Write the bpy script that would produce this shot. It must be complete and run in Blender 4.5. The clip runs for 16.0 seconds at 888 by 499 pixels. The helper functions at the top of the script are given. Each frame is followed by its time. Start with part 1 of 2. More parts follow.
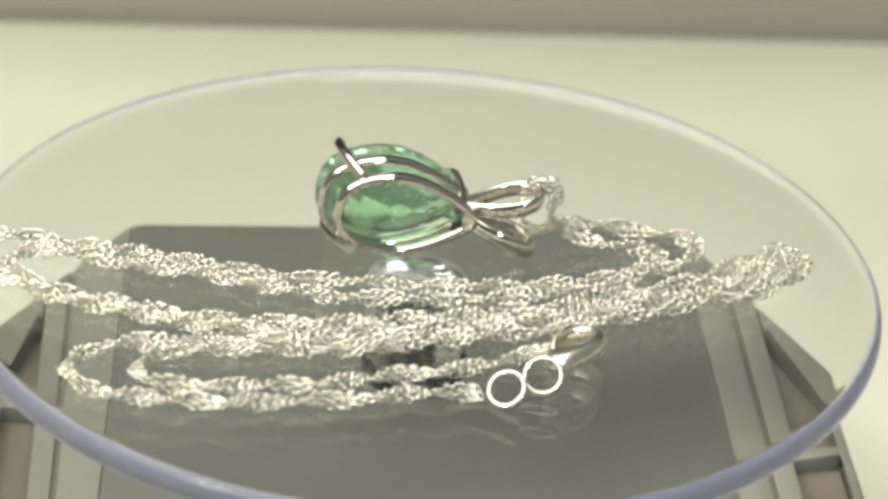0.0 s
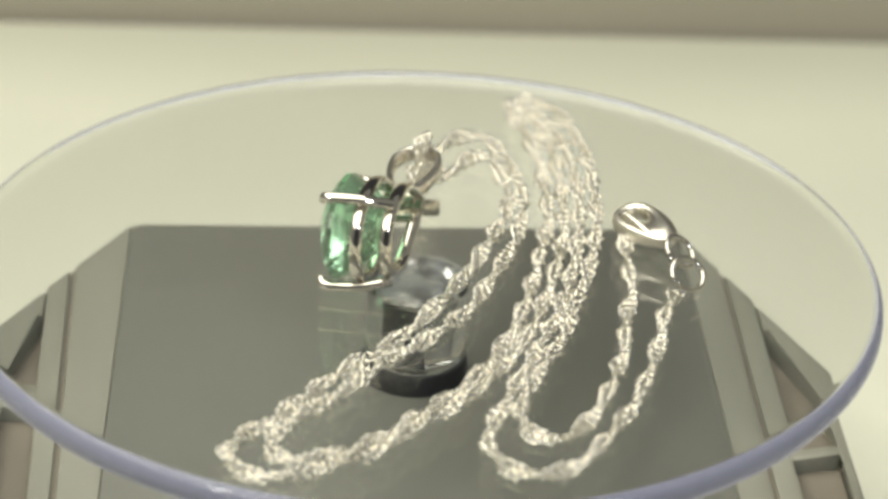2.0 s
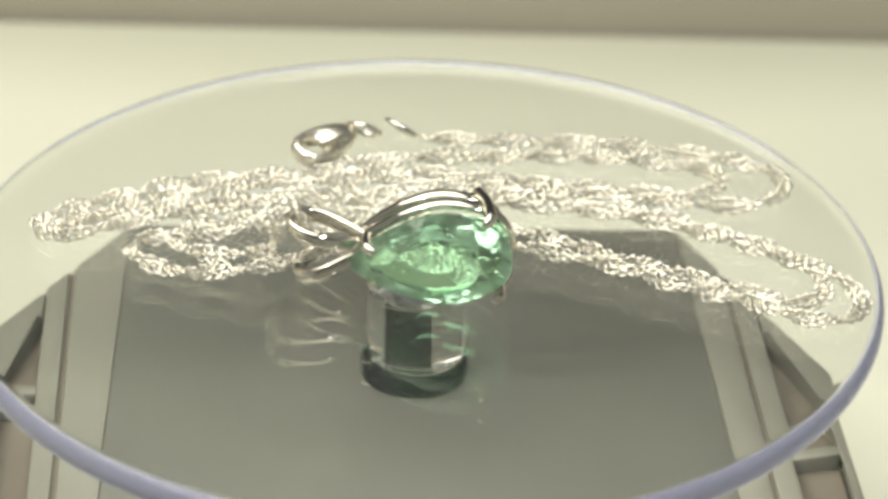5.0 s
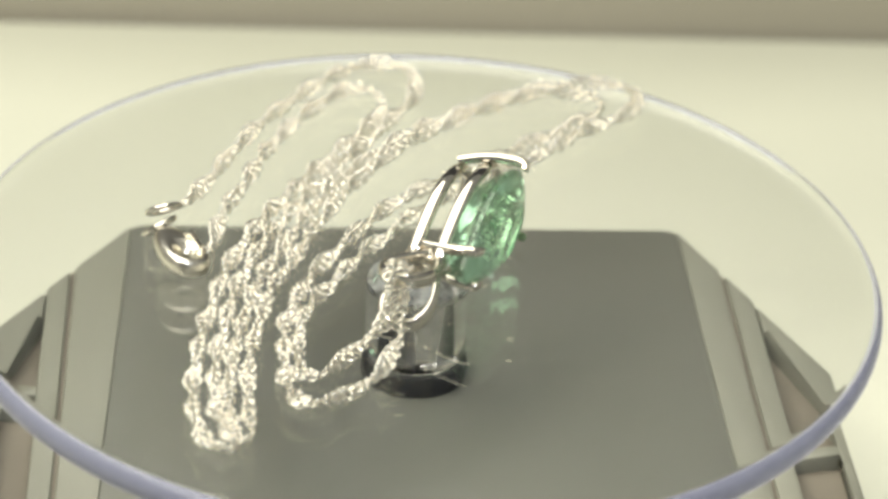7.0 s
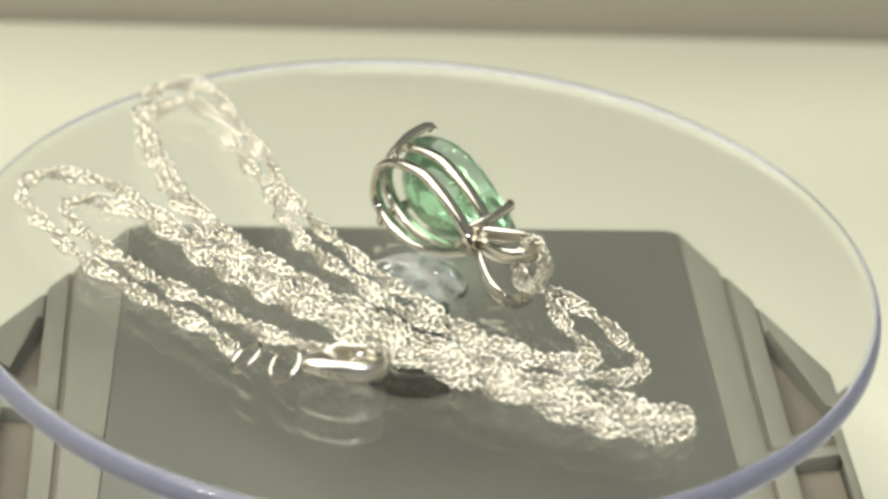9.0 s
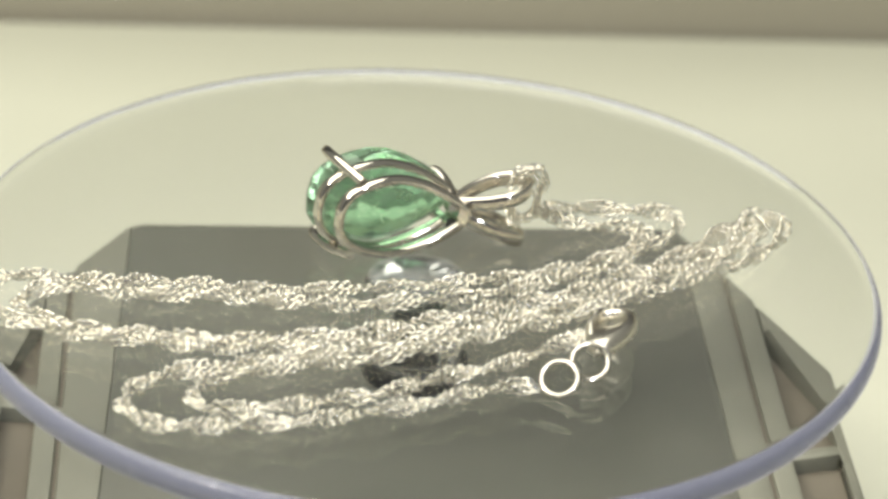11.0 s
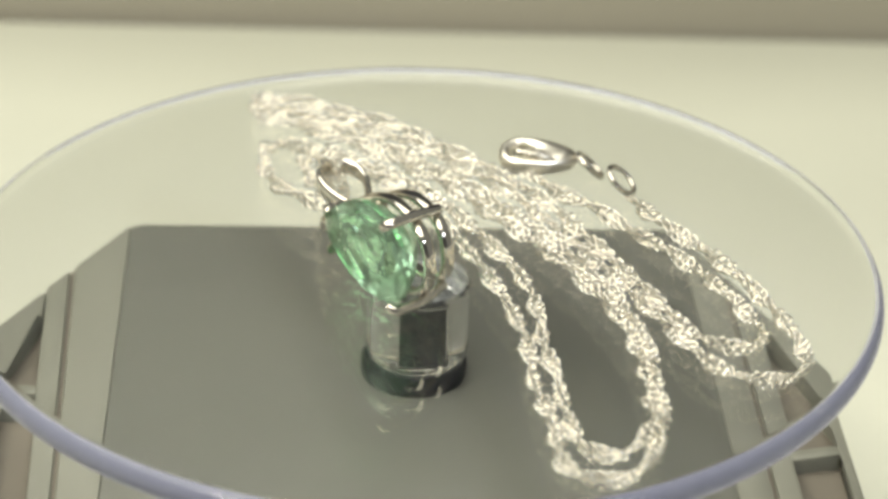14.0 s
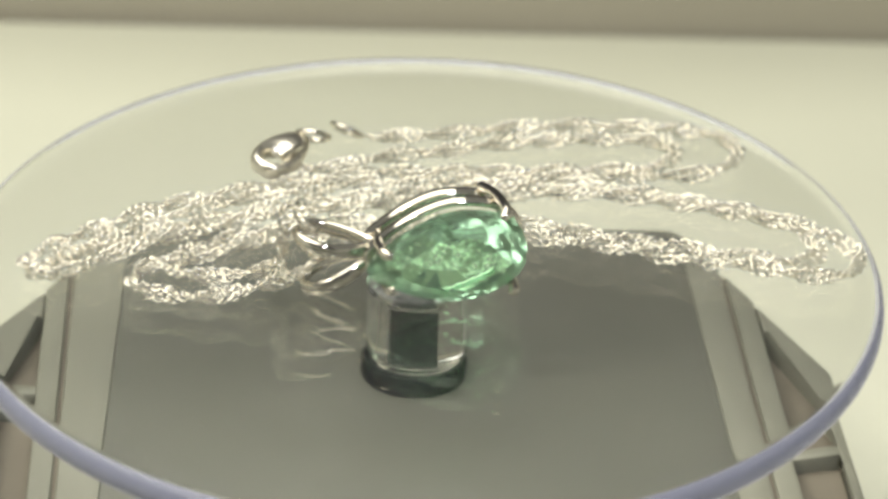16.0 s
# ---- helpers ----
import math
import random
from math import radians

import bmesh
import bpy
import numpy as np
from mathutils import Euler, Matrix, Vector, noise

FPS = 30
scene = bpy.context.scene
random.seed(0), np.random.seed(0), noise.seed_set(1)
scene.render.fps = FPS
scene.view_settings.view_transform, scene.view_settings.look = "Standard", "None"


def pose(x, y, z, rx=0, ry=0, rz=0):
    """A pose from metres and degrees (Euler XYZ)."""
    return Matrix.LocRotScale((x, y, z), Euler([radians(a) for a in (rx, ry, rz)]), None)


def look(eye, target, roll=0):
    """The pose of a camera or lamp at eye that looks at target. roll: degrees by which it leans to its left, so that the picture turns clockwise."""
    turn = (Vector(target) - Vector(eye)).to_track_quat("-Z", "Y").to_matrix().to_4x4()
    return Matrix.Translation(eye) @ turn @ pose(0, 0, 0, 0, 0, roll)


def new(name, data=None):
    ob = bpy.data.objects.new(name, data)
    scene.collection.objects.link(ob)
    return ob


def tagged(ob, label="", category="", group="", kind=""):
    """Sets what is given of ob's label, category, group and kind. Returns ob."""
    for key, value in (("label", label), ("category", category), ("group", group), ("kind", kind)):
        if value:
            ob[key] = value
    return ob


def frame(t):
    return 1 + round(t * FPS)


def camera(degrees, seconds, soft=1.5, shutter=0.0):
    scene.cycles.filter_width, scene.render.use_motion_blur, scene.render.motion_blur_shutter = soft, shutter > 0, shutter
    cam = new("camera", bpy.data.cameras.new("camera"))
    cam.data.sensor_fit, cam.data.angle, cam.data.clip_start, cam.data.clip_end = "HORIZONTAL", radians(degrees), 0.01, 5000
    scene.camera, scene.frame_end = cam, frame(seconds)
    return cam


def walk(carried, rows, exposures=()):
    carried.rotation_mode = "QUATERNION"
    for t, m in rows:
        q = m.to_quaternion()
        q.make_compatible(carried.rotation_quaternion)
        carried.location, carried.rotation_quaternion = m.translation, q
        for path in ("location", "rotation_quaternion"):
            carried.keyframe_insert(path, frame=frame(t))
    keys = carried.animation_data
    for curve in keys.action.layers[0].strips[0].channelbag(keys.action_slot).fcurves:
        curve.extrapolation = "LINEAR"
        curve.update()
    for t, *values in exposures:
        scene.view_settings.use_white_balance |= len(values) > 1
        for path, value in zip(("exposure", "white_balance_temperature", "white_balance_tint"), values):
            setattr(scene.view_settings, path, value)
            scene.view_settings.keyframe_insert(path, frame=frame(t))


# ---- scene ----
cam = camera(13.889, 16.0, soft=3.3)
cam.data.dof.use_dof, cam.data.dof.focus_distance, cam.data.dof.aperture_fstop = True, 0.392, 26.0
eye_pose = Matrix.Translation((0.0, -0.3468, 0.2371)) @ pose(0, 0, 0, 90 - 29.332, 0, -0.4486) @ pose(0, 0, 0, 0, 0, 2.751)
walk(cam, [(0.0, eye_pose), (16.0, eye_pose)], exposures=[(0.0, 0.02), (2.0, -0.01), (4.0, 0.08), (6.7, 0.22), (7.5, 0.12), (9.0, 0.05), (12.0, 0.03), (14.0, 0.05), (16.0, 0.04)])

MM = 0.001
PIVOT_Z = 0.0409      # height of the spinning frame's origin
PLATE_TOP = -0.9      # all lengths below are in millimetres unless a name says otherwise

# ---- light ----
world = bpy.data.worlds.new("room_light")
scene.world = world
world.use_nodes = True
world.node_tree.nodes["Background"].inputs["Color"].default_value = (0.97, 0.97, 0.86, 1)
world.node_tree.nodes["Background"].inputs["Strength"].default_value = 0.22


def area_lamp(name, eye, target, size_x, size_y, watts, colour):
    data = bpy.data.lights.new(name, "AREA")
    data.shape, data.size, data.size_y, data.energy, data.color = "RECTANGLE", size_x, size_y, watts, colour
    ob = new(name, data)
    ob.matrix_world = look(eye, target)
    return ob


area_lamp("overhead_lamp", (-0.20, 0.0, 0.60), (-0.03, 0.02, 0), 0.80, 0.66, 5.75, (1.0, 0.975, 0.845))
area_lamp("bench_lamp_cool", (0.16, -0.42, 0.46), (0, 0, 0.03), 0.05, 0.05, 0.9, (0.90, 0.94, 1.0))
area_lamp("bench_lamp_warm", (-0.30, -0.22, 0.46), (0, 0, 0.03), 0.04, 0.04, 0.7, (1.0, 0.93, 0.80))


# ---- materials ----
def material(name):
    m = bpy.data.materials.new(name)
    m.use_nodes = True
    return m, m.node_tree.nodes, m.node_tree.links, m.node_tree.nodes["Principled BSDF"]


def surface(name, low, high, rough=(0.4, 0.6), metal=0.0, scale=200.0, fine=3000.0, bump=0.0, coat=0.0):
    """A surface whose colour and gloss vary at two scales."""
    m, n, l, b = material(name)
    co = n.new("ShaderNodeTexCoord")
    big, small = n.new("ShaderNodeTexNoise"), n.new("ShaderNodeTexNoise")
    big.inputs["Scale"].default_value, small.inputs["Scale"].default_value = scale, fine
    big.inputs["Detail"].default_value, small.inputs["Detail"].default_value = 5, 3
    l.new(co.outputs["Object"], big.inputs["Vector"]), l.new(co.outputs["Object"], small.inputs["Vector"])
    mixed = n.new("ShaderNodeMath")
    mixed.operation = "MULTIPLY_ADD"
    mixed.inputs[1].default_value = 0.35
    half = n.new("ShaderNodeMath")
    half.operation = "MULTIPLY"
    half.inputs[1].default_value = 0.65
    l.new(big.outputs["Fac"], half.inputs[0]), l.new(small.outputs["Fac"], mixed.inputs[0]), l.new(half.outputs[0], mixed.inputs[2])
    ramp = n.new("ShaderNodeValToRGB")
    ramp.color_ramp.elements[0].position, ramp.color_ramp.elements[1].position = 0.3, 0.7
    ramp.color_ramp.elements[0].color, ramp.color_ramp.elements[1].color = (*low, 1), (*high, 1)
    l.new(mixed.outputs[0], ramp.inputs["Fac"]), l.new(ramp.outputs["Color"], b.inputs["Base Color"])
    ran = n.new("ShaderNodeMapRange")
    ran.inputs["From Min"].default_value, ran.inputs["From Max"].default_value = 0.3, 0.7
    ran.inputs["To Min"].default_value, ran.inputs["To Max"].default_value = rough
    l.new(mixed.outputs[0], ran.inputs["Value"]), l.new(ran.outputs["Result"], b.inputs["Roughness"])
    b.inputs["Metallic"].default_value = metal
    b.inputs["Coat Weight"].default_value = coat
    if bump:
        bp = n.new("ShaderNodeBump")
        bp.inputs["Strength"].default_value, bp.inputs["Distance"].default_value = bump, 0.0002
        l.new(small.outputs["Fac"], bp.inputs["Height"]), l.new(bp.outputs["Normal"], b.inputs["Normal"])
    return m


def clear(name, colour, rough, ior, bump=0.0, scale=60.0):
    m, n, l, b = material(name)
    b.inputs["Base Color"].default_value = (*colour, 1)
    b.inputs["Transmission Weight"].default_value = 1.0
    b.inputs["Roughness"].default_value, b.inputs["IOR"].default_value = rough, ior
    if bump:
        co, no, bp = n.new("ShaderNodeTexCoord"), n.new("ShaderNodeTexNoise"), n.new("ShaderNodeBump")
        no.inputs["Scale"].default_value = scale
        bp.inputs["Strength"].default_value, bp.inputs["Distance"].default_value = bump, 0.0003
        l.new(co.outputs["Object"], no.inputs["Vector"]), l.new(no.outputs["Fac"], bp.inputs["Height"]), l.new(bp.outputs["Normal"], b.inputs["Normal"])
    return m


def cloudy_skin(name, colour, inner=(0.55, 0.55, 0.50), cover=0.66, patchy=0.0):
    """Cloudy skin, scatters light, glossy outside; colour stands for light inside clear acrylic."""
    m, n, l, b = material(name)
    b.inputs["Base Color"].default_value = (*colour, 1)
    b.inputs["Roughness"].default_value, b.inputs["IOR"].default_value = 0.16, 1.49
    glow, mix = n.new("ShaderNodeBsdfTranslucent"), n.new("ShaderNodeMixShader")
    glow.inputs["Color"].default_value = (*inner, 1)
    mix.inputs["Fac"].default_value = 0.25
    l.new(b.outputs["BSDF"], mix.inputs[1]), l.new(glow.outputs["BSDF"], mix.inputs[2])
    see, last = n.new("ShaderNodeBsdfTransparent"), n.new("ShaderNodeMixShader")
    last.inputs["Fac"].default_value = cover
    if patchy:
        co, no, ramp = n.new("ShaderNodeTexCoord"), n.new("ShaderNodeTexNoise"), n.new("ShaderNodeMapRange")
        no.inputs["Scale"].default_value, no.inputs["Detail"].default_value = patchy, 3
        ramp.inputs["From Min"].default_value, ramp.inputs["From Max"].default_value = 0.42, 0.62
        ramp.inputs["To Min"].default_value, ramp.inputs["To Max"].default_value = cover * 0.4, cover * 1.6
        l.new(co.outputs["Object"], no.inputs["Vector"]), l.new(no.outputs["Fac"], ramp.inputs["Value"]), l.new(ramp.outputs["Result"], last.inputs["Fac"])
    l.new(see.outputs["BSDF"], last.inputs[1]), l.new(mix.outputs["Shader"], last.inputs[2])
    l.new(last.outputs["Shader"], n["Material Output"].inputs["Surface"])
    return m


def gem(name):
    """Cloudy green stone: clear green glass with milky veils inside."""
    m, n, l, b = material(name)
    b.inputs["Base Color"].default_value = (0.54, 0.95, 0.67, 1)
    b.inputs["Transmission Weight"].default_value = 1.0
    b.inputs["Roughness"].default_value, b.inputs["IOR"].default_value = 0.02, 1.57
    co, no, fine, bp = n.new("ShaderNodeTexCoord"), n.new("ShaderNodeTexNoise"), n.new("ShaderNodeTexNoise"), n.new("ShaderNodeBump")
    no.inputs["Scale"].default_value, no.inputs["Detail"].default_value = 230, 4
    fine.inputs["Scale"].default_value, fine.inputs["Detail"].default_value = 900, 4
    bp.inputs["Strength"].default_value, bp.inputs["Distance"].default_value = 0.01, 0.0003
    l.new(co.outputs["Object"], no.inputs["Vector"]), l.new(co.outputs["Object"], fine.inputs["Vector"])
    l.new(fine.outputs["Fac"], bp.inputs["Height"]), l.new(bp.outputs["Normal"], b.inputs["Normal"])
    milk, mix, ramp = n.new("ShaderNodeBsdfTranslucent"), n.new("ShaderNodeMixShader"), n.new("ShaderNodeValToRGB")
    milk.inputs["Color"].default_value = (0.82, 0.95, 0.74, 1)
    ramp.color_ramp.elements[0].position, ramp.color_ramp.elements[1].position = 0.35, 0.75
    ramp.color_ramp.elements[0].color, ramp.color_ramp.elements[1].color = (0.02, 0.02, 0.02, 1), (0.17, 0.17, 0.17, 1)
    l.new(no.outputs["Fac"], ramp.inputs["Fac"]), l.new(ramp.outputs["Color"], mix.inputs["Fac"])
    veil, both = n.new("ShaderNodeBsdfDiffuse"), n.new("ShaderNodeMixShader")
    veil.inputs["Color"].default_value = (0.82, 0.92, 0.72, 1)
    both.inputs["Fac"].default_value = 0.5
    l.new(milk.outputs["BSDF"], both.inputs[1]), l.new(veil.outputs["BSDF"], both.inputs[2])
    l.new(b.outputs["BSDF"], mix.inputs[1]), l.new(both.outputs["Shader"], mix.inputs[2])
    l.new(mix.outputs["Shader"], n["Material Output"].inputs["Surface"])
    return m


TABLE = surface("table_paint", (0.552, 0.557, 0.463), (0.597, 0.602, 0.50), (0.55, 0.7), scale=18, fine=900, bump=0.05)
WALL = surface("wall_paint", (0.345, 0.32, 0.255), (0.38, 0.35, 0.28), (0.7, 0.85), scale=10, fine=600, bump=0.05)
ROOM = surface("room_paint", (0.13, 0.13, 0.15), (0.16, 0.16, 0.18), (0.7, 0.85), scale=4, fine=200)
PLASTIC = surface("pale_plastic", (0.136, 0.136, 0.110), (0.152, 0.152, 0.123), (0.35, 0.5), scale=90, fine=5000, bump=0.05)
# brown of the pocket floors, and the shade put into the grooves
SHADE_PLASTIC = surface("brown_shade_plastic", (0.098, 0.086, 0.066), (0.125, 0.11, 0.085), (0.4, 0.55), scale=90, fine=5000, bump=0.05)
PANEL = surface("panel_cell", (0.088, 0.089, 0.074), (0.095, 0.096, 0.081), (0.36, 0.38), scale=14, fine=60)
BLACK = surface("black_plastic", (0.008, 0.009, 0.010), (0.013, 0.014, 0.014), (0.25, 0.4), scale=200, fine=4000)
ACRYLIC = clear("clear_acrylic", (0.962, 0.967, 0.96), 0.0, 1.49)
# light gathered at the disc's edge, put into a bluish colour
RIM_TINT = cloudy_skin("rim_light_tint", (0.52, 0.54, 0.72), (0.5, 0.5, 0.58), cover=0.27)
BRIGHT_CAP = cloudy_skin("cloudy_brightener", (0.74, 0.76, 0.74), (0.80, 0.82, 0.80), 0.15, 420.0)
BORE = clear("air_gap", (1, 1, 1), 0.0, 1 / 1.49)
POST = clear("post_acrylic", (0.98, 0.985, 0.98), 0.015, 1.49, 0.06, 500)
SILVER = surface("polished_silver", (0.72, 0.68, 0.61), (0.80, 0.76, 0.685), (0.05, 0.11), metal=1.0, scale=300, fine=4000)
CHAIN = surface("chain_silver", (0.92, 0.885, 0.80), (0.97, 0.94, 0.86), (0.13, 0.24), metal=1.0, scale=300, fine=5000)
STAMP = surface("oxidised_stamp", (0.06, 0.055, 0.05), (0.09, 0.08, 0.07), (0.4, 0.6), metal=1.0)
for m in (PANEL, BLACK):
    m.node_tree.nodes["Principled BSDF"].inputs["Specular IOR Level"].default_value = 0.4 if m == PANEL else 0.12
FLAKE = surface("pale_flake", (0.80, 0.84, 0.66), (0.88, 0.90, 0.74), (0.2, 0.4))
CLASP = surface("clasp_silver", (0.80, 0.755, 0.65), (0.89, 0.85, 0.76), (0.24, 0.34), metal=1.0, scale=300, fine=4000)
GEM = gem("green_gem")


# ---- building helpers ----
def mesh_of(name, bm, mat, smooth=None):
    """Smooth: shade faces smooth where they meet at less than that many degrees."""
    bmesh.ops.recalc_face_normals(bm, faces=bm.faces)
    if smooth:
        for f in bm.faces:
            f.smooth = True
        for e in bm.edges:
            if len(e.link_faces) == 2 and e.calc_face_angle(0) > radians(smooth):
                e.smooth = False
    me = bpy.data.meshes.new(name)
    bm.to_mesh(me)
    bm.free()
    me.materials.append(mat)
    return me


def part(name, bm, mat, parent=None, label="", smooth=None):
    ob = new(name, mesh_of(name, bm, mat, smooth))
    ob.parent = parent
    return tagged(ob, label)


def scaled(bm, s=MM):
    for v in bm.verts:
        v.co *= s
    return bm


def ring_loops(bm, loops, closed=True, cap=False):
    """Faces between rows of points; each row is a closed loop."""
    rows = [[bm.verts.new(p) for p in lp] for lp in loops]
    k = len(rows[0])
    pairs = list(zip(rows, rows[1:] + rows[:1])) if closed else list(zip(rows, rows[1:]))
    for a, b in pairs:
        for i in range(k):
            bm.faces.new((a[i], a[(i + 1) % k], b[(i + 1) % k], b[i]))
    if cap and not closed:
        bm.faces.new(rows[0][::-1]), bm.faces.new(rows[-1])
    return rows


def lathe(profile, steps=96):
    """A solid of revolution from (radius, height) points that start and end on the axis or close on themselves."""
    bm = bmesh.new()
    loops = [[(r * math.cos(2 * math.pi * i / steps), r * math.sin(2 * math.pi * i / steps), z) for i in range(steps)] for r, z in profile]
    if profile[0][0] < 1e-6:
        inner = loops[1:-1]
        rows = ring_loops(bm, inner, closed=False)
        for row, (r, z) in ((rows[0], profile[0]), (rows[-1], profile[-1])):
            top = bm.verts.new((0, 0, z))
            for i in range(steps):
                bm.faces.new((row[i], row[(i + 1) % steps], top))
    else:
        ring_loops(bm, loops, closed=True)
    return scaled(bm)


def sweep(points, half_w, half_h, side, closed=False, sides=10, taper=None, power=2.6):
    """A bar of rounded section along points. side: the direction of its width."""
    bm = bmesh.new()
    n, loops = len(points), []
    pts = [Vector(p) for p in points]
    for i, p in enumerate(pts):
        a, b = (pts[i - 1], pts[(i + 1) % n]) if closed else (pts[max(i - 1, 0)], pts[min(i + 1, n - 1)])
        t = (b - a).normalized()
        w = Vector(side(i) if callable(side) else side)
        w = (w - t * w.dot(t)).normalized()
        h = t.cross(w)
        s = taper(i / (n - 1)) if taper else 1.0
        loop = []
        for k in range(sides):
            c, q = math.cos(2 * math.pi * k / sides), math.sin(2 * math.pi * k / sides)
            e = 2 / power
            loop.append(p + w * half_w * s * math.copysign(abs(c) ** e, c) + h * half_h * s * math.copysign(abs(q) ** e, q))
        loops.append(loop)
    ring_loops(bm, loops, closed=closed, cap=not closed)
    return scaled(bm)


def spline(points, step):
    """Points at even steps along a smooth curve through the given points."""
    pts = [Vector(p) for p in points]
    fine = []
    for i in range(len(pts) - 1):
        p0, p1, p2, p3 = pts[max(i - 1, 0)], pts[i], pts[i + 1], pts[min(i + 2, len(pts) - 1)]
        for k in range(12):
            u = k / 12
            fine.append(0.5 * (2 * p1 + (p2 - p0) * u + (2 * p0 - 5 * p1 + 4 * p2 - p3) * u * u + (3 * p1 - p0 - 3 * p2 + p3) * u ** 3))
    fine.append(pts[-1])
    out, left = [fine[0]], step
    for a, b in zip(fine, fine[1:]):
        d = (b - a).length
        while d >= left and d > 1e-9:
            a = a + (b - a) * (left / d)
            out.append(a)
            d, left = (b - a).length, step
        left -= d
    return out


def slab(outline, z0, z1, bevel=0.0, segments=2):
    """A prism over an outline, its rims bevelled."""
    bm = bmesh.new()
    bottom = [bm.verts.new((x, y, z0)) for x, y in outline]
    top = [bm.verts.new((x, y, z1)) for x, y in outline]
    k = len(outline)
    bm.faces.new(bottom[::-1]), bm.faces.new(top)
    for i in range(k):
        bm.faces.new((bottom[i], bottom[(i + 1) % k], top[(i + 1) % k], top[i]))
    if bevel:
        bmesh.ops.bevel(bm, geom=bm.edges[:], offset=bevel, segments=segments, affect="EDGES", profile=0.5)
    return scaled(bm)


def prism(corners, faces, bevel=0.0):
    """A solid from eight or so corners in millimetres."""
    bm = bmesh.new()
    vs = [bm.verts.new(c) for c in corners]
    for f in faces:
        bm.faces.new([vs[i] for i in f])
    if bevel:
        bmesh.ops.bevel(bm, geom=bm.edges[:], offset=bevel, segments=2, affect="EDGES", profile=0.5)
    return scaled(bm)


BOX = ((0, 1, 2, 3), (7, 6, 5, 4), (0, 4, 5, 1), (1, 5, 6, 2), (2, 6, 7, 3), (3, 7, 4, 0))

# ---- the place: table, wall behind it, room ----
TABLE_EDGE = 142.0
SLANT = 0.046          # the table's far edge runs a little askew
part_table = slab([(-900, -420), (900, -420), (900, TABLE_EDGE + 900 * SLANT), (-900, TABLE_EDGE - 900 * SLANT)], -30, 0, 1.5)
table = tagged(part("ground", part_table, TABLE, smooth=30), "matt cream table top under the turntable", "table", kind="structure")


def upright(x0, y0, x1, y1, z0, z1, thick=20):
    """A wall from one foot to the other, with thickness on its far side."""
    d = Vector((x1 - x0, y1 - y0, 0)).normalized()
    o = Vector((-d.y, d.x, 0)) * thick
    foot = [(x0, y0), (x1, y1), (x1 + o.x, y1 + o.y), (x0 + o.x, y0 + o.y)]
    return slab(foot, z0, z1)


wall = tagged(part("wall_back", upright(-900, TABLE_EDGE + 1 - 900 * SLANT, 900, TABLE_EDGE + 1 + 900 * SLANT, -30, 60), WALL), "low taupe board behind the cream table", "board", kind="structure")
far = tagged(part("wall_far", upright(-1800, 1500, 1800, 1500, -700, 1300), ROOM), "dim grey wall of the room", "wall", kind="structure")
front = tagged(part("wall_front", upright(900, -1300, -900, -1300, -700, 1300), ROOM), "cool grey wall of the room", "wall", kind="structure")

# ---- turntable base ----
base = new("turntable_base")
base.matrix_world = pose(0, 0, 0, 0, 0, 4.0)
tagged(base, "pale plastic turntable base with a flat grey panel on top", "turntable base")
H = (PIVOT_Z / MM) - 16.1       # height of the panel
BACK, FRONT, LEFT, RIGHT, SIDE = 32.7, -62.0, -31.9, 32.9, 47.0
FLANK = {-1: 8.5, 1: 0.5}        # where each slanting corner meets its side


def chamfer(x):
    """The back end of the top at x: straight behind the panel, slanting at the corners."""
    side, inner = (-1, -LEFT) if x < 0 else (1, RIGHT)
    return BACK - max(0.0, abs(x) - inner) * (BACK - FLANK[side]) / (SIDE - inner)


LEAN = {LEFT: -4.0, RIGHT: 1.6}      # the top widens a little towards the front


def toe(x):
    return x + LEAN.get(x, math.copysign(1.2, x))


def strip(x0, x1, z0, z1, bevel):
    return slab([(toe(x0) + 0.01, FRONT), (toe(x1) - 0.01, FRONT), (x1 - 0.01, chamfer(x1)), (x0 + 0.01, chamfer(x0))], z0, z1, bevel)


def rounded(points, r, steps=5):
    """An outline with rounded corners."""
    out, n = [], len(points)
    for i in range(n):
        p, a, b = Vector(points[i]), Vector(points[i - 1]), Vector(points[(i + 1) % n])
        q0, q1 = p + (a - p).normalized() * r, p + (b - p).normalized() * r
        for k in range(steps + 1):
            u = k / steps
            out.append(tuple(q0 * (1 - u) ** 2 + p * 2 * u * (1 - u) + q1 * u * u))
    return out


part("panel", slab(rounded([(toe(LEFT) + 0.02, FRONT), (toe(RIGHT) - 0.02, FRONT), (RIGHT - 0.02, BACK - 0.1), (LEFT + 0.02, BACK - 0.1)], 1.4), H - 2, H - 0.05, 0.12), PANEL, base, "dark grey satin panel", 30)
for name, x0, x1 in (("inner_rail", -38.25, LEFT), ("outer_rail", -41.3, -38.75), ("inner_rail", RIGHT, 37.0), ("outer_rail", 37.5, 40.2)):
    part(name, strip(x0, x1, H - 5, H, 0.32), PLASTIC, base, "pale rail beside the panel", 40)
# groove bottoms, shade in the gap given as a darker colour
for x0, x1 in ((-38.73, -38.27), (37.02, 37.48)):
    part("groove", strip(x0, x1, H - 5, H - 0.6, 0), SHADE_PLASTIC, base, "groove between the rails, darkened as by shade")
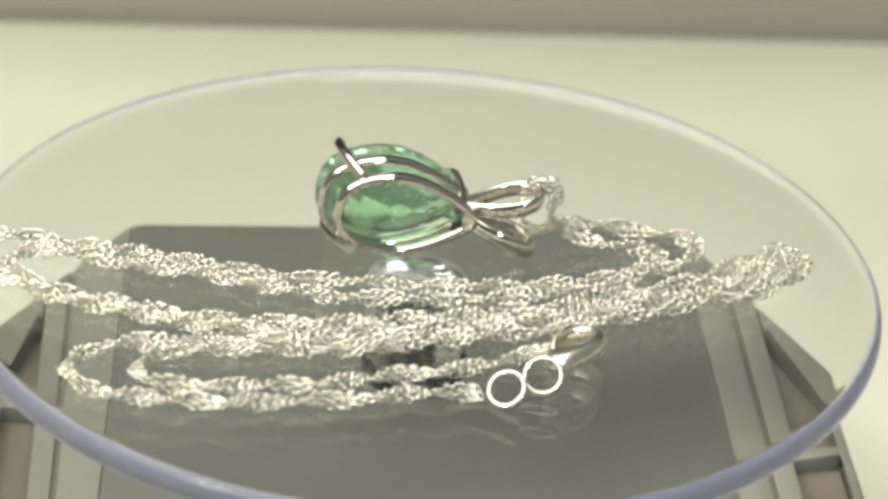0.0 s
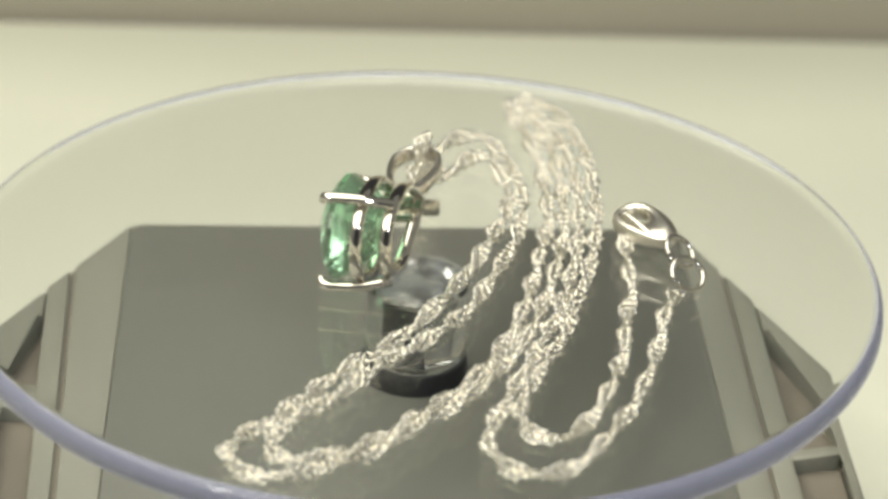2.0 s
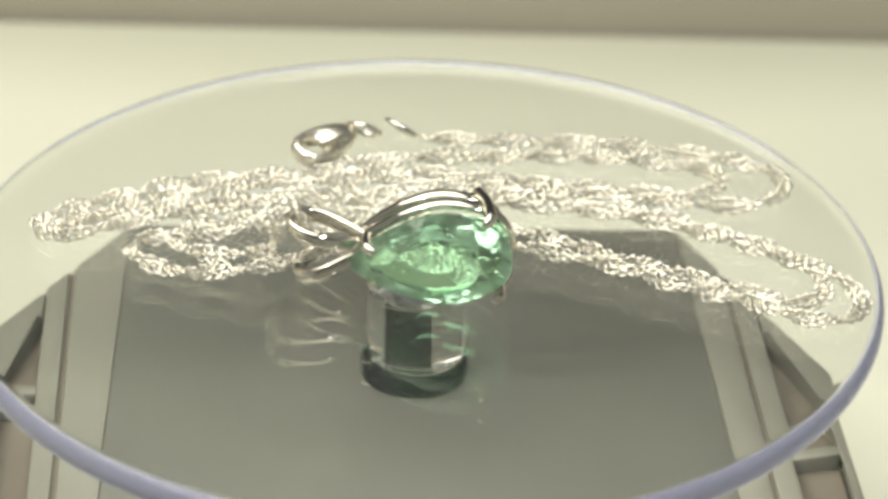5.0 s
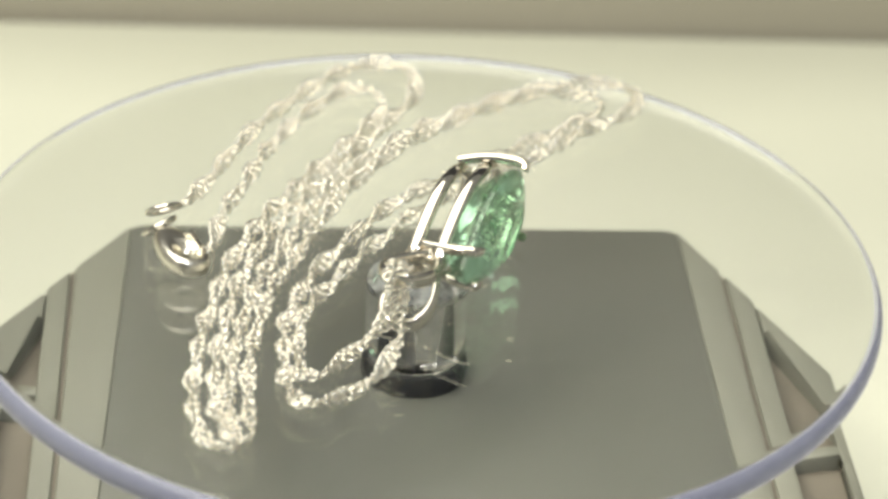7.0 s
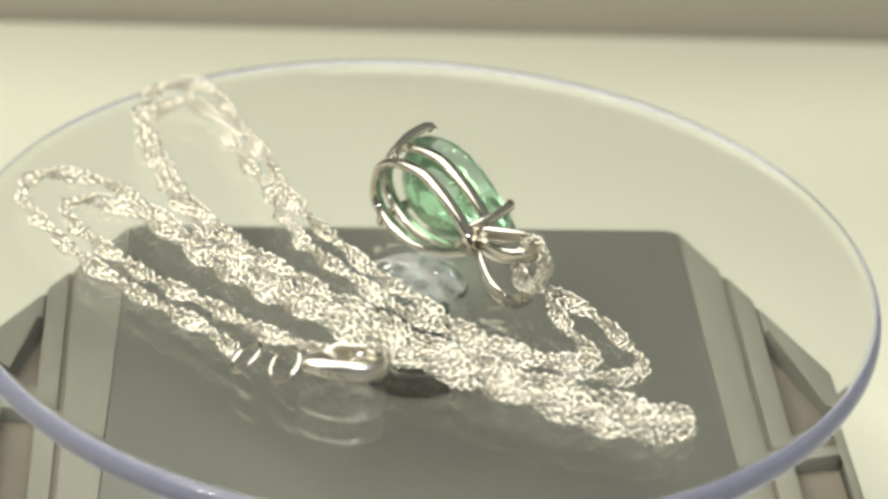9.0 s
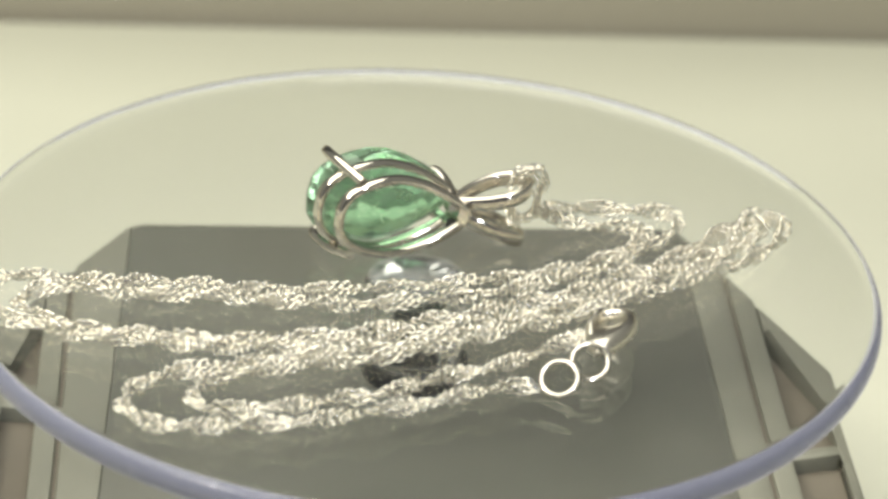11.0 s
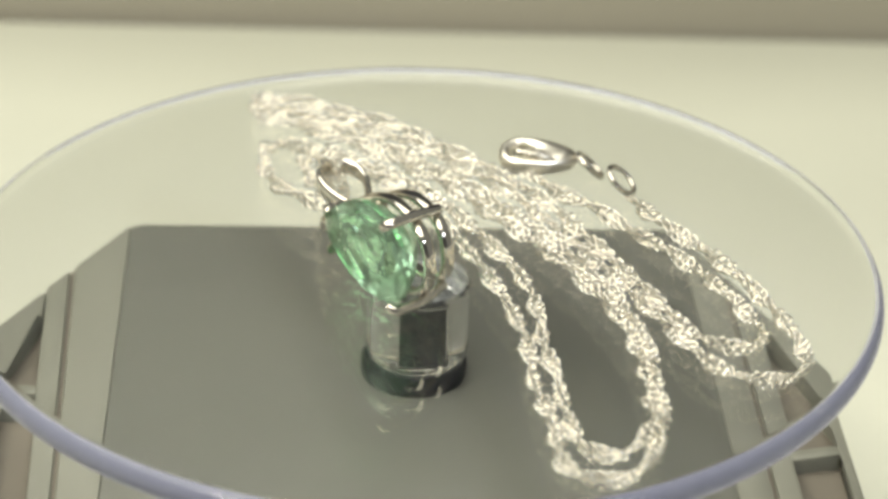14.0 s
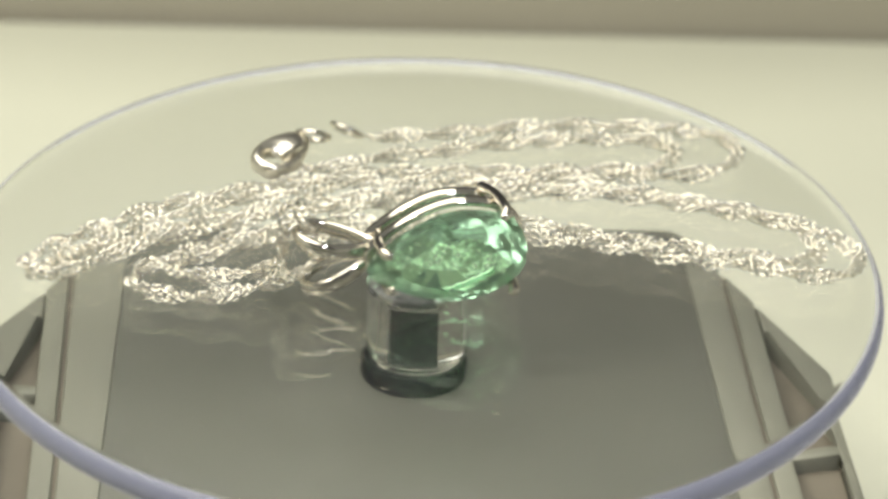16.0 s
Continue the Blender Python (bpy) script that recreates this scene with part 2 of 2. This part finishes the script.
# outer band round the pockets, and the dark pocket floors
for s, inner, tip, elbow in ((-1, 41.32, 11.6, (45.9, -2.0)), (1, 40.22, 9.6, (46.5, -8.6))):
    band = [(s * inner, chamfer(s * inner)), (s * SIDE, FLANK[s]), (s * (SIDE + 1.5), FRONT), (s * (SIDE - 0.2), FRONT), (s * elbow[0], elbow[1]), (s * (inner + 0.15), tip)]
    part("corner_band", slab(band[::-s], H - 6, H - 0.1, 0.6), PLASTIC, base, "pale band round the side pocket", 40)
    # the bar between the corner pocket and the long one in front of it
    y0, y1, rise = ((-5.2, -3.2, 0.1), (-14.8, -12.8, 0.3))[s > 0]
    bar = [(s * (inner + 0.2), y0), (s * (SIDE - 0.6), y0 + 5 * rise), (s * (SIDE - 0.6), y1 + 5 * rise), (s * (inner + 0.2), y1)]
    part("cross_bar", slab(bar[::s], H - 5, H - 0.25, 0.35), PLASTIC, base, "pale bar across the side pocket", 40)
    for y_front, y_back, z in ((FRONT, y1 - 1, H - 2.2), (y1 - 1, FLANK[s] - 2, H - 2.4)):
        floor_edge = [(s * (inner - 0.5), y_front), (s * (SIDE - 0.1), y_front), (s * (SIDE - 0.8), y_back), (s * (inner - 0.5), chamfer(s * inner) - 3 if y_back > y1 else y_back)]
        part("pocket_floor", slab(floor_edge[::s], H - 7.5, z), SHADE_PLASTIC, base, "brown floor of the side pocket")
foot = [(-32.0, BACK - 0.3), (-SIDE + 0.3, FLANK[-1] - 0.3), (-SIDE - 1.2, FRONT), (SIDE + 1.2, FRONT), (SIDE - 0.3, FLANK[1] - 0.3), (32.8, BACK - 0.3)]
part("body", slab(foot, 0.0, H - 7.6, 0.6), PLASTIC, base, "pale body of the base", 40)
part("back_wall", slab([(-32.0, BACK - 1.8), (32.0, BACK - 1.8), (32.0, BACK - 0.35), (-32.0, BACK - 0.35)], H - 7.55, H - 2.05), PLASTIC, base)
part("hub", lathe([(0, H - 0.04), (5.8, H - 0.04), (5.9, H + 0.3), (5.85, H + 1.9), (5.6, H + 2.3), (0, H + 2.3)][::-1], 64), BLACK, base, "black motor hub on the panel", 40)


# ---- spinning plate ----
def plate():
    ob = new("display_plate")
    tagged(ob, "round clear acrylic display plate turning on its post", "display plate")
    r, t = 50.9, 3.2
    c = t / 2
    w = 1.5
    edge = [(r - w + w * math.cos(a), PLATE_TOP - c + c * math.sin(a)) for a in (math.pi / 2 - math.pi * k / 14 for k in range(15))]
    disc = part("disc", lathe([(0, PLATE_TOP), (20, PLATE_TOP), (r - w - 0.25, PLATE_TOP)] + edge + [(r - w - 0.25, PLATE_TOP - t), (20, PLATE_TOP - t), (0, PLATE_TOP - t)], 192), ACRYLIC, ob, "clear disc with a rounded edge", 40)
    disc.visible_shadow = False
    # thin cloudy skin added outside the disc, tinted like light piped to its edge
    span = [radians(74 - 120 * k / 12) for k in range(13)]
    skin = [(r - w + (w + d) * math.cos(a), PLATE_TOP - c + (c + d) * math.sin(a)) for d, way in ((0.05, 1), (0.02, -1)) for a in span[::way]]
    rim = part("rim", lathe(skin, 192), RIM_TINT, ob, "bluish skin on the disc edge, coloured like piped light", 60)
    rim.visible_shadow = False
    z1, z0 = PLATE_TOP - t - 0.01, -13.6
    # cloudy layer added so that the top of the clear post looks lit
    bond = part("bond", lathe([(0, z1), (5.3, z1), (5.5, z1 - 0.2), (5.3, z1 - 0.4), (0, z1 - 0.4)], 48), BRIGHT_CAP, ob, "cloudy layer added to brighten the top of the post", 40)
    bond.visible_shadow = False
    post = part("post", lathe([(0, z1 - 0.41), (5.2, z1 - 0.41), (5.65, z1 - 0.8), (5.65, z0 + 0.5), (5.25, z0), (0, z0)], 64), POST, ob, "clear stubby post under the disc", 40)
    post.visible_shadow = False
    # square socket through the post, with the motor's square peg in it
    def square(half, low, high):
        return slab([(-half, -half), (half, -half), (half, half), (-half, half)], low, high)

    bore = part("bore", square(2.15, z0 + 0.3, z1 - 2.4), BORE, post, "square socket inside the post")
    bore.visible_shadow = False
    part("peg", square(1.95, z0 + 0.5, z1 - 2.7), BLACK, post, "square black peg in the socket")
    for ob_part in (bore, post.children[-1]):
        ob_part.matrix_local = pose(0, 0, 0, 0, 0, -7)
    return ob


display_plate = plate()


# ---- pendant ----
GEM_C, GEM_L, GEM_N = Vector((-3.1, 7.2, 4.45)), Vector((0.978, 0.171, -0.122)).normalized(), Vector((-0.17, 0.985, -0.03))
GEM_W = GEM_N.cross(GEM_L).normalized()
GEM_N = GEM_L.cross(GEM_W).normalized()


def pear(a, length, width):
    """Outline of a pear cut, its point towards +x."""
    c, s = math.cos(a), math.sin(a)
    x = c * length / 2
    taper = 1 - 0.60 * max(0.0, (c + 0.25) / 1.25) ** 1.6
    return x, math.copysign(abs(s) ** 0.74, s) * width / 2 * taper


def pendant():
    ob = new("pendant")
    tagged(ob, "silver pendant with a cloudy green pear-cut stone, lying sideways", "pendant")
    place = Matrix((GEM_L, GEM_W, GEM_N)).transposed().to_4x4()
    place.translation = GEM_C * MM

    def piece(name, bm, mat, label="", smooth=None, parent=None):
        bmesh.ops.transform(bm, matrix=place, verts=bm.verts)
        return part(name, bm, mat, parent or ob, label, smooth)

    # faceted stone
    bm = bmesh.new()
    k = 24

    def row(f, z, shift=0.0, n=k):
        return [(*pear(2 * math.pi * (i + shift) / n, 17.4 * f, 11.4 * f), z) for i in range(n)]

    rows = [row(0.60, 1.75), row(0.80, 1.15, 0.5), row(1.0, 0.25), row(1.0, -0.25), row(0.80, -2.0, 0.5), row(0.5, -3.9), row(0.14, -5.0)]
    vs = [[bm.verts.new(p) for p in r] for r in rows]
    bm.faces.new(vs[0]), bm.faces.new(vs[-1][::-1])
    for j, (a, b) in enumerate(zip(vs, vs[1:])):
        for i in range(k):
            i2 = (i + 1) % k
            if j in (0, 3):
                bm.faces.new((a[i], b[i], a[i2])), bm.faces.new((b[i], b[i2], a[i2]))
            elif j in (1, 4):
                bm.faces.new((a[i], b[i2], a[i2])), bm.faces.new((a[i], b[i], b[i2]))
            else:
                bm.faces.new((a[i], b[i], b[i2], a[i2]))
    stone = piece("stone", scaled(bm), GEM, "cloudy pale green pear-cut stone")
    # pale flakes inside the stone
    rng, bm = random.Random(7), bmesh.new()
    for i in range(55):
        a, f = rng.uniform(0, 2 * math.pi), rng.uniform(0.05, 0.62) ** 0.8
        x, y = pear(a, 17.4 * f, 11.4 * f)
        at = Vector((x, y, rng.uniform(-1.4, 1.0) * (1 - f)))
        turn_m = Euler((rng.uniform(-0.9, 0.9), rng.uniform(-0.9, 0.9), rng.uniform(0, 6))).to_matrix()
        size = rng.choice((0.08, 0.1, 0.14, 0.2, 0.3))
        ring = [at + turn_m @ Vector((size * rng.uniform(0.5, 1.2) * math.cos(q), size * rng.uniform(0.4, 0.9) * math.sin(q), 0)) for q in (0.2, 1.4, 2.5, 3.6, 5.0)]
        tip = bm.verts.new(at + turn_m @ Vector((0, 0, 0.05)))
        low = bm.verts.new(at - turn_m @ Vector((0, 0, 0.05)))
        vs = [bm.verts.new(p) for p in ring]
        for j in range(5):
            bm.faces.new((vs[j], vs[(j + 1) % 5], tip)), bm.faces.new((vs[(j + 1) % 5], vs[j], low))
    flakes = piece("inclusion_flakes", scaled(bm), FLAKE, "pale flakes inside the stone", parent=stone)
    tagged(flakes, kind="stuff")

    def wire_ring(length, width, z, hw, hh, dx=0.0):
        n = 72
        return sweep([(pear(2 * math.pi * i / n, length, width)[0] + dx, pear(2 * math.pi * i / n, length, width)[1], z) for i in range(n)], hw, hh, (0, 0, 1), closed=True, sides=16, power=2.3)

    piece("basket_ring", wire_ring(16.7, 10.3, -2.9, 0.72, 0.5), SILVER, "polished silver wire ring", 50)
    piece("basket_ring", wire_ring(15.0, 9.0, -5.9, 0.75, 0.55, 0.4), SILVER, "polished silver wire ring", 50)
    for sx, base_p, tip_p in ((1, (-5.2, 4.35, -6.2), (-6.9, 5.0, 0.7)), (-1, (-5.2, -4.35, -6.2), (-6.9, -5.0, 0.7)),
                              (1, (6.2, 1.0, -6.0), (6.7, 2.35, 0.7)), (-1, (6.2, -1.0, -6.0), (6.7, -2.35, 0.7))):
        b, t = Vector(base_p), Vector(tip_p)
        inward = Vector((-t.x, -t.y, 0)).normalized()
        outward = Vector((t.x, t.y, 0)).normalized()
        pts = [b.lerp(t, u) + outward * (0.5 * math.sin(math.pi * u)) for u in (0, 0.15, 0.3, 0.45, 0.6, 0.75, 0.88, 0.96)] + [t + inward * 0.15 + Vector((0, 0, 0.25)), t + inward * 0.55 + Vector((0, 0, 0.5)), t + inward * 0.75 + Vector((0, 0, 0.5))]
        piece("prong", sweep(pts, 0.6, 0.55, (-b.y, b.x, 0), taper=lambda u: 1.0 if u < 0.85 else 0.85), SILVER, "", 60)
    # two splayed teardrop loops of the bail
    for s in (1, -1):
        n, pts = 40, []
        for i in range(n):
            a = 2 * math.pi * i / n
            u = (1 - math.cos(a)) / 2
            pts.append((7.2 + 8.2 * u, s * (0.55 + 2.6 * u ** 1.1), -3.9 - 0.7 * u + 3.3 * math.sin(a) * (0.25 + 0.75 * u ** 0.7)))
        piece("bail_loop", sweep(pts, 0.9, 0.45, (0, 1, 0), closed=True), SILVER, "tapered silver loop of the split bail", 50)
    piece("joint", sweep([(7.2, 0, -6.7), (7.4, 0, -5.8), (7.5, 0, -4.4), (7.5, 0, -3.0), (7.4, 0, -2.2)], 1.15, 0.75, (0, 1, 0), taper=lambda u: 1 - 0.25 * abs(2 * u - 1), power=5), SILVER, "", 50)
    text = bpy.data.curves.new("stamp", "FONT")
    text.body, text.size, text.extrude, text.align_x = "925", 1.15 * MM, 0.08 * MM, "CENTER"
    temp = new("stamp_text", text)
    me = bpy.data.meshes.new_from_object(temp)
    bpy.data.objects.remove(temp)
    me.materials.clear()
    me.materials.append(STAMP)
    stamp = new("stamp", me)
    stamp.parent = ob
    turned = Matrix((GEM_L, -GEM_W, -GEM_N)).transposed().to_4x4()
    turned.translation = (GEM_C + GEM_L * 9.1 + GEM_W * 1.35 - GEM_N * 5.62) * MM
    stamp.matrix_local = turned @ pose(0, 0, 0, 0, 0, -14)
    tagged(stamp, "small dark stamped numerals")
    return ob


pendant_thing = pendant()

# ---- necklace chain ----
CHAIN_Z = PLATE_TOP + 0.8
A_OUT = [(15.5, 7.2), (20.4, 5.2), (24.9, 4.8), (26.6, 3.3), (23.6, 0.3), (17.4, -3.4), (8.2, -5.1), (-0.9, -5.8), (-11.3, -5.6), (-19.9, -4.5), (-27.3, -2.3), (-36.5, -0.7), (-43.4, 1.1), (-46.9, 0.3), (-48.4, -2.6), (-47.9, -4.8), (-45.0, -8.2)]
A_BACK = [(-39.0, -11.9), (-32.1, -14.1), (-25.5, -16.1), (-18.1, -17.0), (-11.0, -17.0), (-3.8, -16.0), (5.8, -13.8), (14.5, -11.3), (22.3, -7.8), (29.2, -4.3), (35.1, -0.2), (39.5, 3.3), (41.5, 5.1)]
A_END = [(42.7, 3.5), (41.4, 0.5), (37.0, -3.5), (30.2, -7.8), (22.3, -11.8), (13.5, -15.5), (4.3, -18.0), (-8.1, -20.2), (-17.4, -21.0), (-24.5, -21.9), (-28.4, -24.5), (-28.8, -27.3), (-25.9, -29.0), (-17.2, -28.7), (-9.6, -27.4), (-2.1, -25.0), (4.8, -23.0), (10.1, -20.4), (15.0, -18.6)]
B_OUT = [(16.4, 8.2), (20.4, 9.2), (24.3, 9.3), (28.8, 8.4), (31.0, 6.3), (29.2, 2.9), (24.8, -0.6), (18.9, -4.5), (13.0, -6.6), (6.7, -8.0), (-1.2, -8.8), (-8.6, -9.1), (-15.3, -7.8), (-21.5, -5.9), (-28.2, -4.6), (-35.5, -2.8), (-40.8, -1.8), (-43.7, -3.2), (-43.7, -6.2)]
B_BACK = [(-39.7, -10.5), (-32.3, -13.1), (-24.9, -15.0), (-17.2, -15.7), (-9.6, -15.1), (-2.2, -13.8), (6.7, -11.4), (15.5, -9.0), (23.3, -5.3), (30.2, -1.4), (36.1, 3.0), (39.3, 5.7)]
B_END = [(40.6, 4.5), (38.5, 1.0), (34.1, -2.9), (27.3, -7.0), (18.4, -11.5), (8.7, -15.0), (-1.0, -17.4), (-8.6, -18.5), (-17.2, -19.4), (-25.0, -20.3), (-31.2, -21.1), (-35.1, -24.1), (-36.2, -27.0), (-34.3, -30.3), (-29.3, -31.7), (-20.3, -32.1), (-9.1, -30.8), (0.0, -28.5), (6.0, -27.8)]


def strand(first, out, back, end, lift):
    """The way of one strand: threaded through the bail, out over the plate, back and to the clasp."""
    pts = list(first)
    pts += [(x, y, CHAIN_Z + (0.4, 0.0)[min(i, 1)]) for i, (x, y) in enumerate(out[1:])]
    pts += [(x, y, CHAIN_Z + lift) for x, y in back]
    pts += [(x, y, CHAIN_Z + (0.8 if 2 < x < 33 and y > -19 else 0.0)) for x, y in end]
    return pts


PITCH = 0.58
TWIST = 12.6          # one full turn of the flat chain


def link_mesh(name="link"):
    """One oval link of round wire, its length along x."""
    bm = bmesh.new()
    loops = []
    for i in range(12):
        a = 2 * math.pi * i / 12
        c, s = math.cos(a), math.sin(a)
        loops.append([((0.56 + 0.12 * math.cos(b)) * c, (0.38 + 0.12 * math.cos(b)) * s, 0.12 * math.sin(b)) for b in (2 * math.pi * k / 5 for k in range(5))])
    ring_loops(bm, loops)
    return mesh_of(name, scaled(bm), CHAIN, 80)


def chain():
    ob = new("necklace_chain")
    tagged(ob, "bright silver twisted curb chain folded in loops on the clear plate", "necklace")
    link = link_mesh()
    def hung(along, across, out):
        return tuple(GEM_C + GEM_L * along + GEM_W * across + GEM_N * out)

    over = [hung(14.0, 0.6, -4.7), hung(14.0, -2.2, -4.7), hung(14.4, -4.5, -4.7), hung(16.0, -4.9, -4.6), hung(17.2, -2.9, -4.6), hung(17.6, 0.2, -4.5)]
    under = [hung(14.0, 0.9, -4.4), hung(15.2, 1.3, -4.2), hung(16.6, 1.3, -3.6), hung(18.0, 1.2, -2.6)]
    poses, rng = [], random.Random(3)
    for first, legs, lift, phase in ((over, (A_OUT, A_BACK, A_END), 0.0, 0.0), (under, (B_OUT, B_BACK, B_END), 0.15, 1.9)):
        pts = spline(strand(first, *legs, lift), PITCH)
        for i, p in enumerate(pts):
            t = (pts[min(i + 1, len(pts) - 1)] - pts[max(i - 1, 0)]).normalized()
            side = Vector((0, 0, 1)).cross(t)
            side = (side if side.length > 0.05 else Vector((1, 0, 0))).normalized()
            up = t.cross(side)
            roll = phase + 2 * math.pi * i * PITCH / TWIST + 0.5 * math.sin(i * 0.083 + phase) + 0.4 * math.sin(i * 0.031)
            n = up * math.cos(roll) + side * math.sin(roll)
            wide = n.cross(t)
            # two rows of links side by side, each link lying slantwise over the next
            for row, slip in ((-0.5, 0.0), (0.5, 0.5)):
                tip = (28 if i % 2 else -28) + rng.uniform(-14, 14)
                m = Matrix((t, wide, n)).transposed().to_4x4() @ pose(0, 0, 0, tip, 0, 0) @ pose(0, 0, 0, 0, 0, 38 + rng.uniform(-14, 14)) @ pose(0, 0, 0, 20, 0, 0)
                m.translation = (p + wide * (row + rng.uniform(-0.06, 0.06)) + t * (slip * PITCH)) * MM
                poses.append((p, m))
    # the stretch of the plan that is passed nearest: the middle of the plate
    near = sorted(range(len(poses)), key=lambda i: abs(poses[i][0].x) * 0.6 + abs(poses[i][0].y + 12))[:290]
    chosen = set(near)
    for i in near:
        piece = new("link", link)
        piece.parent = ob
        piece.matrix_local = poses[i][1]
    verts, faces = [], []
    base_v = [v.co.copy() for v in link.vertices]
    base_f = [tuple(f.vertices) for f in link.polygons]
    for i, (p, m) in enumerate(poses):
        if i not in chosen:
            k = len(verts)
            verts += [tuple(m @ v) for v in base_v]
            faces += [tuple(q + k for q in f) for f in base_f]
    me = bpy.data.meshes.new("chain_rest")
    me.from_pydata(verts, [], faces)
    me.materials.append(CHAIN)
    for f in me.polygons:
        f.use_smooth = True
    rest = new("chain_rest", me)
    rest.parent = ob
    tagged(rest, kind="stuff")
    # clasp and rings

    def holed(c, along, normal, outline, hole, hr, half):
        """Flat rounded plate with a round hole through it."""
        along = along.normalized()
        side = normal.cross(along).normalized()
        up = along.cross(side)
        bm, n, rows = bmesh.new(), 32, []
        for i in range(n):
            q = 2 * math.pi * i / n
            ox, oy = outline(q)
            ix, iy = hole[0] + hr * math.cos(q), hole[1] + hr * math.sin(q)
            rows.append([bm.verts.new((c + along * (ix + (ox - ix) * f) + side * (iy + (oy - iy) * f) + up * (half * h)) * MM) for f, h in ((0, 0), (0.1, 0.75), (0.35, 1), (0.7, 0.95), (0.93, 0.6), (1, 0), (0.93, -0.6), (0.7, -0.95), (0.35, -1), (0.1, -0.75))])
        for r1, r2 in zip(rows, rows[1:] + rows[:1]):
            for j in range(10):
                bm.faces.new((r1[j], r2[j], r2[(j + 1) % 10], r1[(j + 1) % 10]))
        return bm

    def loop_ring(name, c, r, wire, normal, label=""):
        nrm = Vector(normal).normalized()
        e = nrm.orthogonal().normalized()
        g = nrm.cross(e)
        pts = [Vector(c) + (e * math.cos(2 * math.pi * i / 28) + g * math.sin(2 * math.pi * i / 28)) * r for i in range(28)]
        return part(name, sweep(pts, wire, wire, nrm, closed=True, sides=8, power=2), SILVER, ob, label, 60)

    loop_ring("jump_ring", (12.8, -25.7, CHAIN_Z + 1.1), 1.9, 0.32, (-0.1, -0.65, 0.7), "round silver ring at the clasp")
    loop_ring("jump_ring", (9.0, -28.0, CHAIN_Z + 0.7), 1.9, 0.32, (-0.35, -0.55, 0.75), "round silver ring at the chain's end")
    a, b = Vector((14.0, -24.3, CHAIN_Z + 1.5)), Vector((18.1, -17.0, CHAIN_Z + 1.3))
    t = (b - a).normalized()
    s = Vector((0, 0, 1)).cross(t).normalized()
    mid = (a + b) / 2
    clasp = part("clasp", holed(mid, t, Vector((-0.15, 0.15, 0.97)), lambda q: (4.6 * math.cos(q), 3.2 * math.copysign(abs(math.sin(q)) ** 0.8, math.sin(q)) * (0.80 + 0.20 * math.cos(q))), (2.0, 0.1), 1.35, 1.05), CLASP, ob, "polished silver lobster clasp", 50)
    part("lever", sweep([mid + s * 1.2 - t * 2.6, mid + s * 1.9 - t * 0.6 + Vector((0, 0, 1.1)), mid + s * 1.5 + t * 2.4 + Vector((0, 0, 1.2))], 0.42, 0.3, (0, 0, 1)), CLASP, clasp, "", 60)
    return ob


necklace = chain()


# ---- motion of the plate and what lies on it ----
DRIFT = ((0, 0), (2, 0.2), (3.5, 0.7), (4.2, 0.7), (6.8, 0.2), (8.5, -0.9), (9.2, -0.9), (11.5, -0.4), (13, -0.7), (14.5, -0.3), (16, 0))


def turn(t):
    """Degrees turned at t seconds: a steady pace with a slight unevenness in each turn."""
    a = 33.8672 * t
    r = radians(a)
    return a + 1.633 * math.cos(r) - 1.521 * math.sin(r) - 0.430 * math.cos(2 * r) + 0.266 * math.sin(2 * r) + float(np.interp(t, *zip(*DRIFT)))


def motions():
    rows = []
    for i in range(65):
        t = i * 0.25
        rows.append((t, Matrix.Translation((0, 0, PIVOT_Z)) @ pose(0, 0, 0, 0, 0, turn(t)) @ pose(0, 0, 0, -0.823, 1.032, 0)))
    for thing in (display_plate, pendant_thing, necklace):
        walk(thing, rows)


motions()
